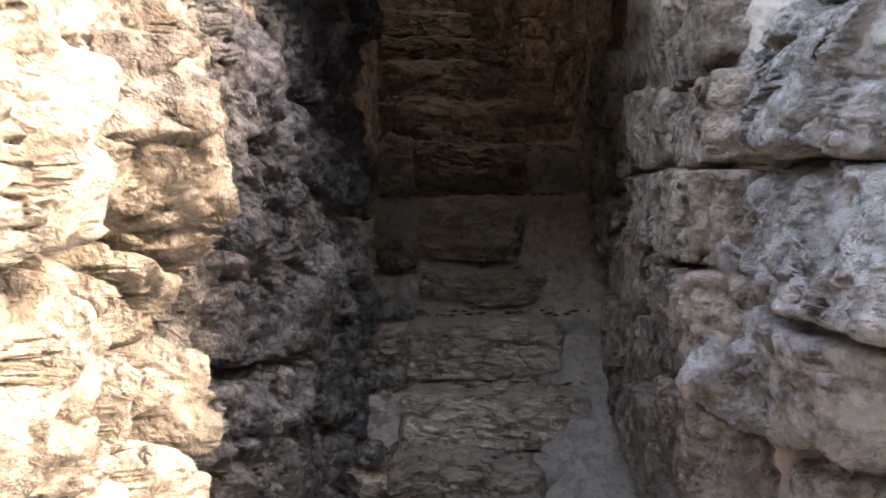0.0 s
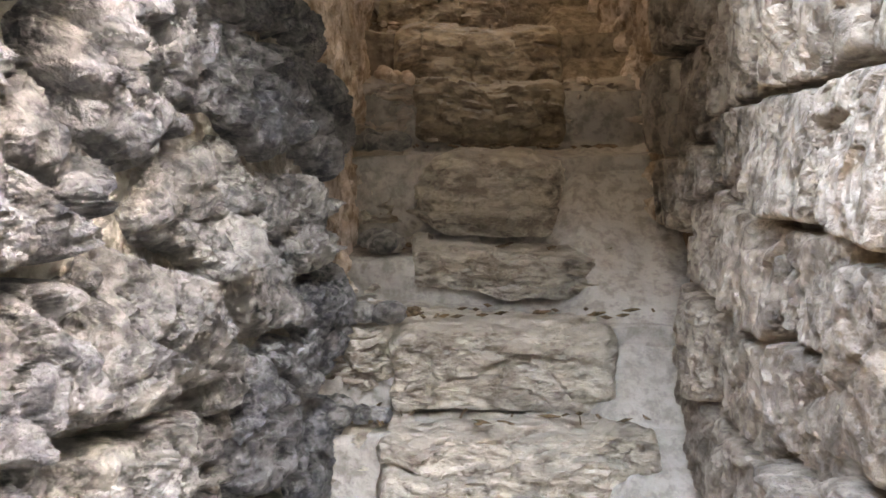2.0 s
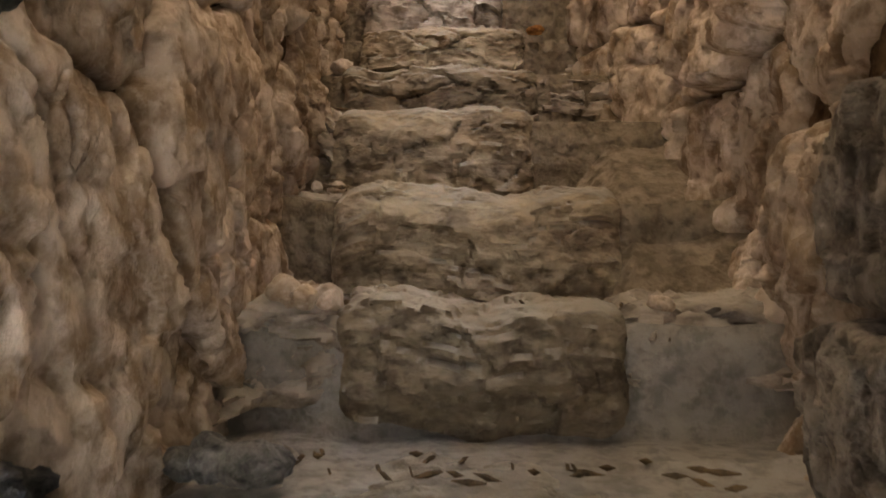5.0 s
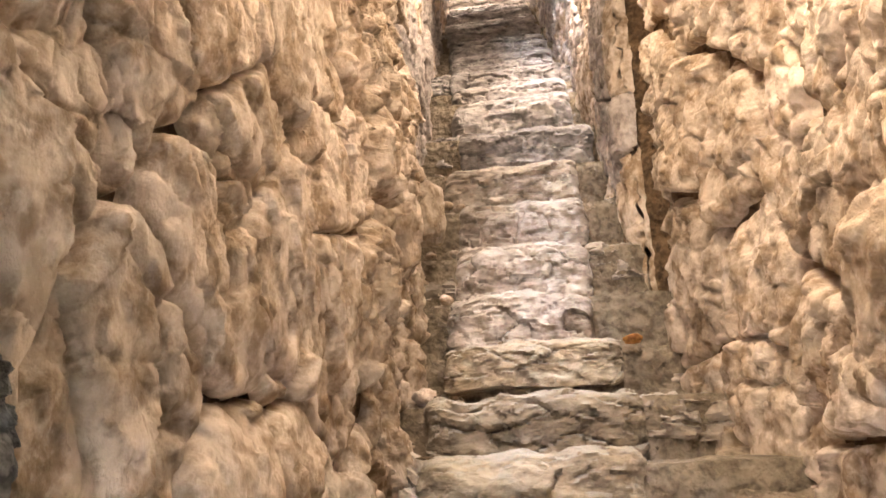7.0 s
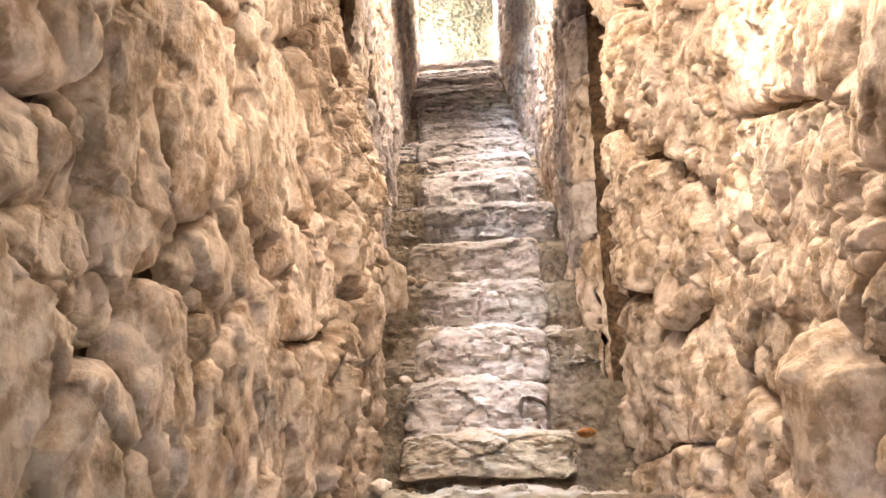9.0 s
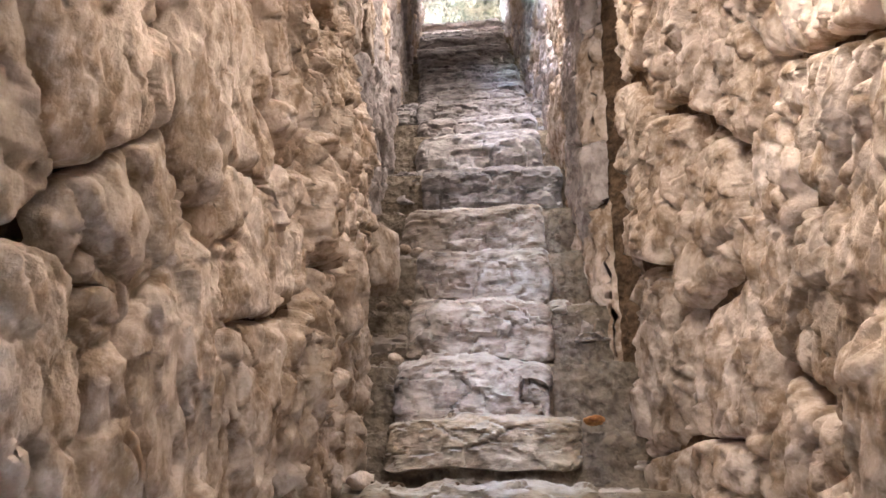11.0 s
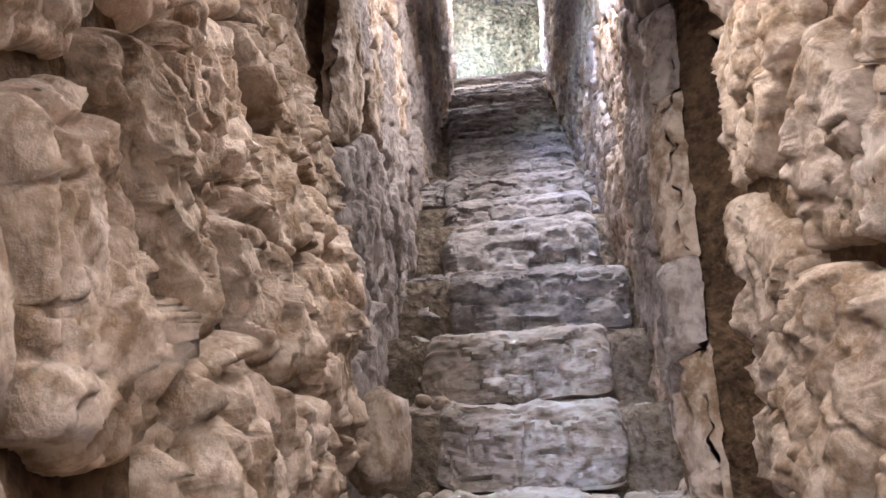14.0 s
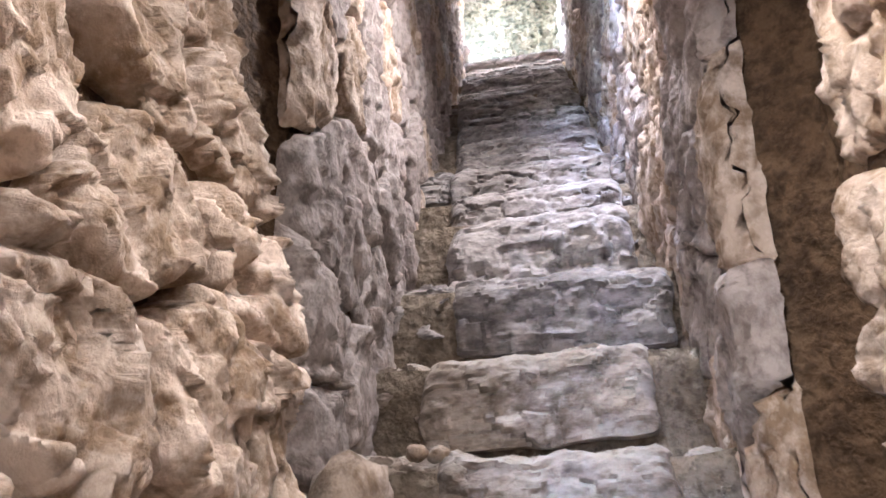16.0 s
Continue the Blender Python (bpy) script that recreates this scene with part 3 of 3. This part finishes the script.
# ---- ground, roof, stairhead ----
gv, n_g = [], 61
for i in range(n_g):
    for j in range(n_g):
        u, v = 2 * i / (n_g - 1) - 1, 2 * j / (n_g - 1) - 1
        x, y = math.copysign(abs(u) ** 3.2, u) * 900 + u * 3, math.copysign(abs(v) ** 3.2, v) * 900 + v * 3
        gv.append((x, y, -0.02 + 0.02 * fbm((x, y, 0), 1.3)))
ground = tagged(mesh_ob("ground", gv, grid_faces(n_g, n_g), EARTH), "dry dusty ground before the stone entrance", "ground", kind="structure")


def slab(name, y0, y1, rise, label, x0=-1.0, x1=1.1, thick=0.35):
    """An unseen roof of rough slabs, climbing with the stairs, added to shade them."""
    ny, nx = max(4, int((y1 - y0) / 0.15)), 16
    verts = []
    for t, up in ((0, 0.0), (1, thick)):
        for i in range(ny):
            y = y0 + (y1 - y0) * i / (ny - 1)
            line = max(0.0, (y - 2.0) * 0.80)
            for j in range(nx):
                x = x0 + (x1 - x0) * j / (nx - 1)
                verts.append((x, y, rise + line + up + 0.05 * fbm((x, y, up), 2.5)))
    a = ny * nx
    faces = [q[::-1] for q in grid_faces(ny, nx)] + [tuple(v + a for v in q) for q in grid_faces(ny, nx)]
    for i in range(ny - 1):
        for j in (0, nx - 1):
            q = (i * nx + j, (i + 1) * nx + j, (i + 1) * nx + j + a, i * nx + j + a)
            faces.append(q)
    for j in range(nx - 1):
        for i in (0, ny - 1):
            faces.append((i * nx + j, i * nx + j + 1, i * nx + j + 1 + a, i * nx + j + a))
    return tagged(mesh_ob(name, verts, faces, BLOCK_ROCK), label, "ceiling", kind="structure")


# Unseen lintel and roof, placed to keep the sky off the inner steps.
slab("ceiling", 1.50, 1.82, 1.42, "unseen stone lintel set low over the entrance to darken the steps", thick=0.75)
slab("ceiling", 1.82, 2.25, 1.95, "unseen rough stone roof that shades the entrance")
# Halves of unseen roof with an added gap for the fill lamps.
slab("ceiling", 2.25, 4.25, 1.95, "unseen rough stone roof beside an added light slot", -1.0, 0.11)
slab("ceiling", 2.25, 4.25, 1.95, "unseen rough stone roof beside an added light slot", 0.172, 1.1)
slab("ceiling", 4.25, 5.15, 1.95, "unseen rough stone roof that shades the middle stair")
slab("ceiling", 5.15, 5.85, 1.95, "unseen rough stone roof beside an added light slot", -1.0, 0.13)
slab("ceiling", 5.15, 5.85, 1.95, "unseen rough stone roof beside an added light slot", 0.27, 1.1)
slab("ceiling", 5.85, 8.55, 1.95, "unseen rough stone roof that shades the upper stair")


def back_wall(name, x0, x1, y, z0, z1, mat, label):
    nu, nv = 50, 44
    verts = []
    for i in range(nu):
        for j in range(nv):
            x, z = x0 + (x1 - x0) * i / (nu - 1), z0 + (z1 - z0) * j / (nv - 1)
            verts.append((x, y - 0.03 * fbm((x, y, z), 4) - 0.03 * crag((x, y, z), 6), z))
    faces = grid_faces(nu, nv)
    b = len(verts)
    verts += [(x0, y + 0.5, z0), (x1, y + 0.5, z0), (x1, y + 0.5, z1), (x0, y + 0.5, z1)]
    faces += [(b, b + 3, b + 2, b + 1), (nv - 1, b + 3, b, 0), ((nu - 1) * nv, b + 1, b + 2, nu * nv - 1),
              tuple(i * nv + nv - 1 for i in range(nu)) + (b + 2, b + 3)]
    return tagged(mesh_ob(name, verts, faces, mat), label, "wall", kind="structure")


# Unseen wall behind the start, added to block the low sky.
sky_screen = back_wall("wall_forecourt", -6.0, 6.0, -2.3, -0.1, 3.2, GREY_ROCK, "unseen rough stone wall behind the start that cuts low sky light")
# Unseen screen over the right wall, added to stop sun entering the slots.
sun_screen = back_wall("wall_parapet", 0.85, 1.9, 2.3, 2.6, 6.6, BLOCK_ROCK, "unseen rough stone screen above the passage that blocks the sun")
for v in sun_screen.data.vertices:
    if v.co.y > 2.6:
        v.co.y = 7.4
        v.co.z += 2.0
# Unseen side wall, added to keep the sun off the far wall.
shade_wall = back_wall("wall_court", 0.5, 1.6, 9.05, 5.8, 10.5, BLOCK_ROCK, "unseen stone wall beside the stairhead, added to shade the far wall")
for v in shade_wall.data.vertices:
    if v.co.y > 9.3:
        v.co.y = 10.15
slab("ceiling", 8.6, 10.15, -0.1 + 2.05 - 0.2, "unseen rough stone roof added to dim the stairhead wall", -2.1, 1.6)
wall_far = back_wall("wall_stairhead", -2.2, 1.4, 10.2, 5.9, 9.6, FAR_ROCK, "sunlit cream stone wall beyond the stairhead")
landing = block("landing_stone", -0.95, 0.3, 9.0, 6.12, 0.25, 1.4, STEP_GREY, 0.6, stairs, 30)


# ---- loose stones, sherd and litter on the steps ----
def loose_stone(name, x, y, z, r, mat, label, category, squash=0.7):
    """A small broken stone that lies on a step."""
    bm = bmesh.new()
    bmesh.ops.create_icosphere(bm, subdivisions=3, radius=1.0)
    seed = random.uniform(0, 90)
    sx, sy = random.uniform(0.8, 1.3), random.uniform(0.7, 1.1)
    for v in bm.verts:
        k = 1 + 0.35 * fbm(v.co + Vector((seed, 0, 0)), 0.9) + 0.2 * crag(v.co + Vector((seed, 0, 0)), 1.8)
        v.co = Vector((v.co.x * sx, v.co.y * sy, v.co.z * squash)) * (r * k)
    low = min(v.co.z for v in bm.verts)
    for v in bm.verts:
        v.co.z -= low + r * 0.15
    me = bpy.data.meshes.new(name)
    bm.to_mesh(me)
    bm.free()
    me.materials.append(mat)
    me.polygons.foreach_set("use_smooth", [True] * len(me.polygons))
    ob = new(name, me)
    ob.matrix_world = pose(x, y, z, 0, 0, random.uniform(0, 360))
    return tagged(ob, label, category, "loose stones on the stair")


for i, (y, z, x0, x1, h) in enumerate(STEPS[:13]):
    for k in range(7 if i < 6 else 2):
        x = x0 - 0.03 + random.uniform(-0.10, 0.03) if k != 2 or i < 5 else x1 + random.uniform(0.02, 0.10)
        r = random.uniform(0.012, 0.045 if i < 6 else 0.032)
        loose_stone("loose_stone", x, y + random.uniform(0.04, 0.12), z - 0.012, r, GREY_ROCK if i < 5 else TAN_ROCK, "small broken limestone lying on a dusty step", "stone")
loose_stone("wedged_stone", -0.30, 4.87, 2.37, 0.075, TAN_ROCK, "upright rounded limestone wedged beside a step", "stone", 1.7)
SHERD = rock("orange_fired_clay", (0.50, 0.22, 0.07), (0.42, 0.17, 0.05), (0.26, 0.10, 0.03), 2.0, 0.2, 0.4)
loose_stone("clay_sherd", 0.37, 4.40, 1.87, 0.026, SHERD, "small orange clay sherd lying beside a worn step", "sherd", 0.5)

LITTER = rock("dry_brown_leaf_litter", (0.20, 0.13, 0.07), (0.13, 0.085, 0.05), (0.07, 0.05, 0.03), 3.0, 0.3, 0.3)
tv, tf = [], []
for i, (y, z, x0, x1, h) in enumerate(STEPS[:9]):
    for _ in range(46 if i < 5 else 16):
        left = random.random() < 0.45
        x = x0 + random.uniform(-0.12, 0.08) if left else random.uniform(x0, x1 + 0.12)
        yy, an, ln = y + random.uniform(0.05, 0.2), random.uniform(0, math.tau), random.uniform(0.006, 0.028)
        w, c, s_ = random.uniform(0.0012, 0.004), math.cos(an), math.sin(an)
        b = len(tv)
        zz = z - 0.006 + random.uniform(0, 0.006)
        for e, side, up in ((-1, -1, 0), (-1, 1, 0.001), (1, 1, 0.004), (1, -1, 0.002), (0, 0, 0.006), (0, 0, -0.004)):
            tv.append((x + c * e * ln - s_ * side * w, yy + s_ * e * ln + c * side * w, zz + up))
        tf += [(b, b + 1, b + 4), (b + 1, b + 2, b + 4), (b + 2, b + 3, b + 4), (b + 3, b, b + 4), (b + 1, b, b + 5), (b + 2, b + 1, b + 5), (b + 3, b + 2, b + 5), (b, b + 3, b + 5)]
litter = tagged(mesh_ob("leaf_litter", tv, tf, LITTER, smooth=False), "dry twigs and crumbled leaves scattered on the steps", "litter", kind="stuff")
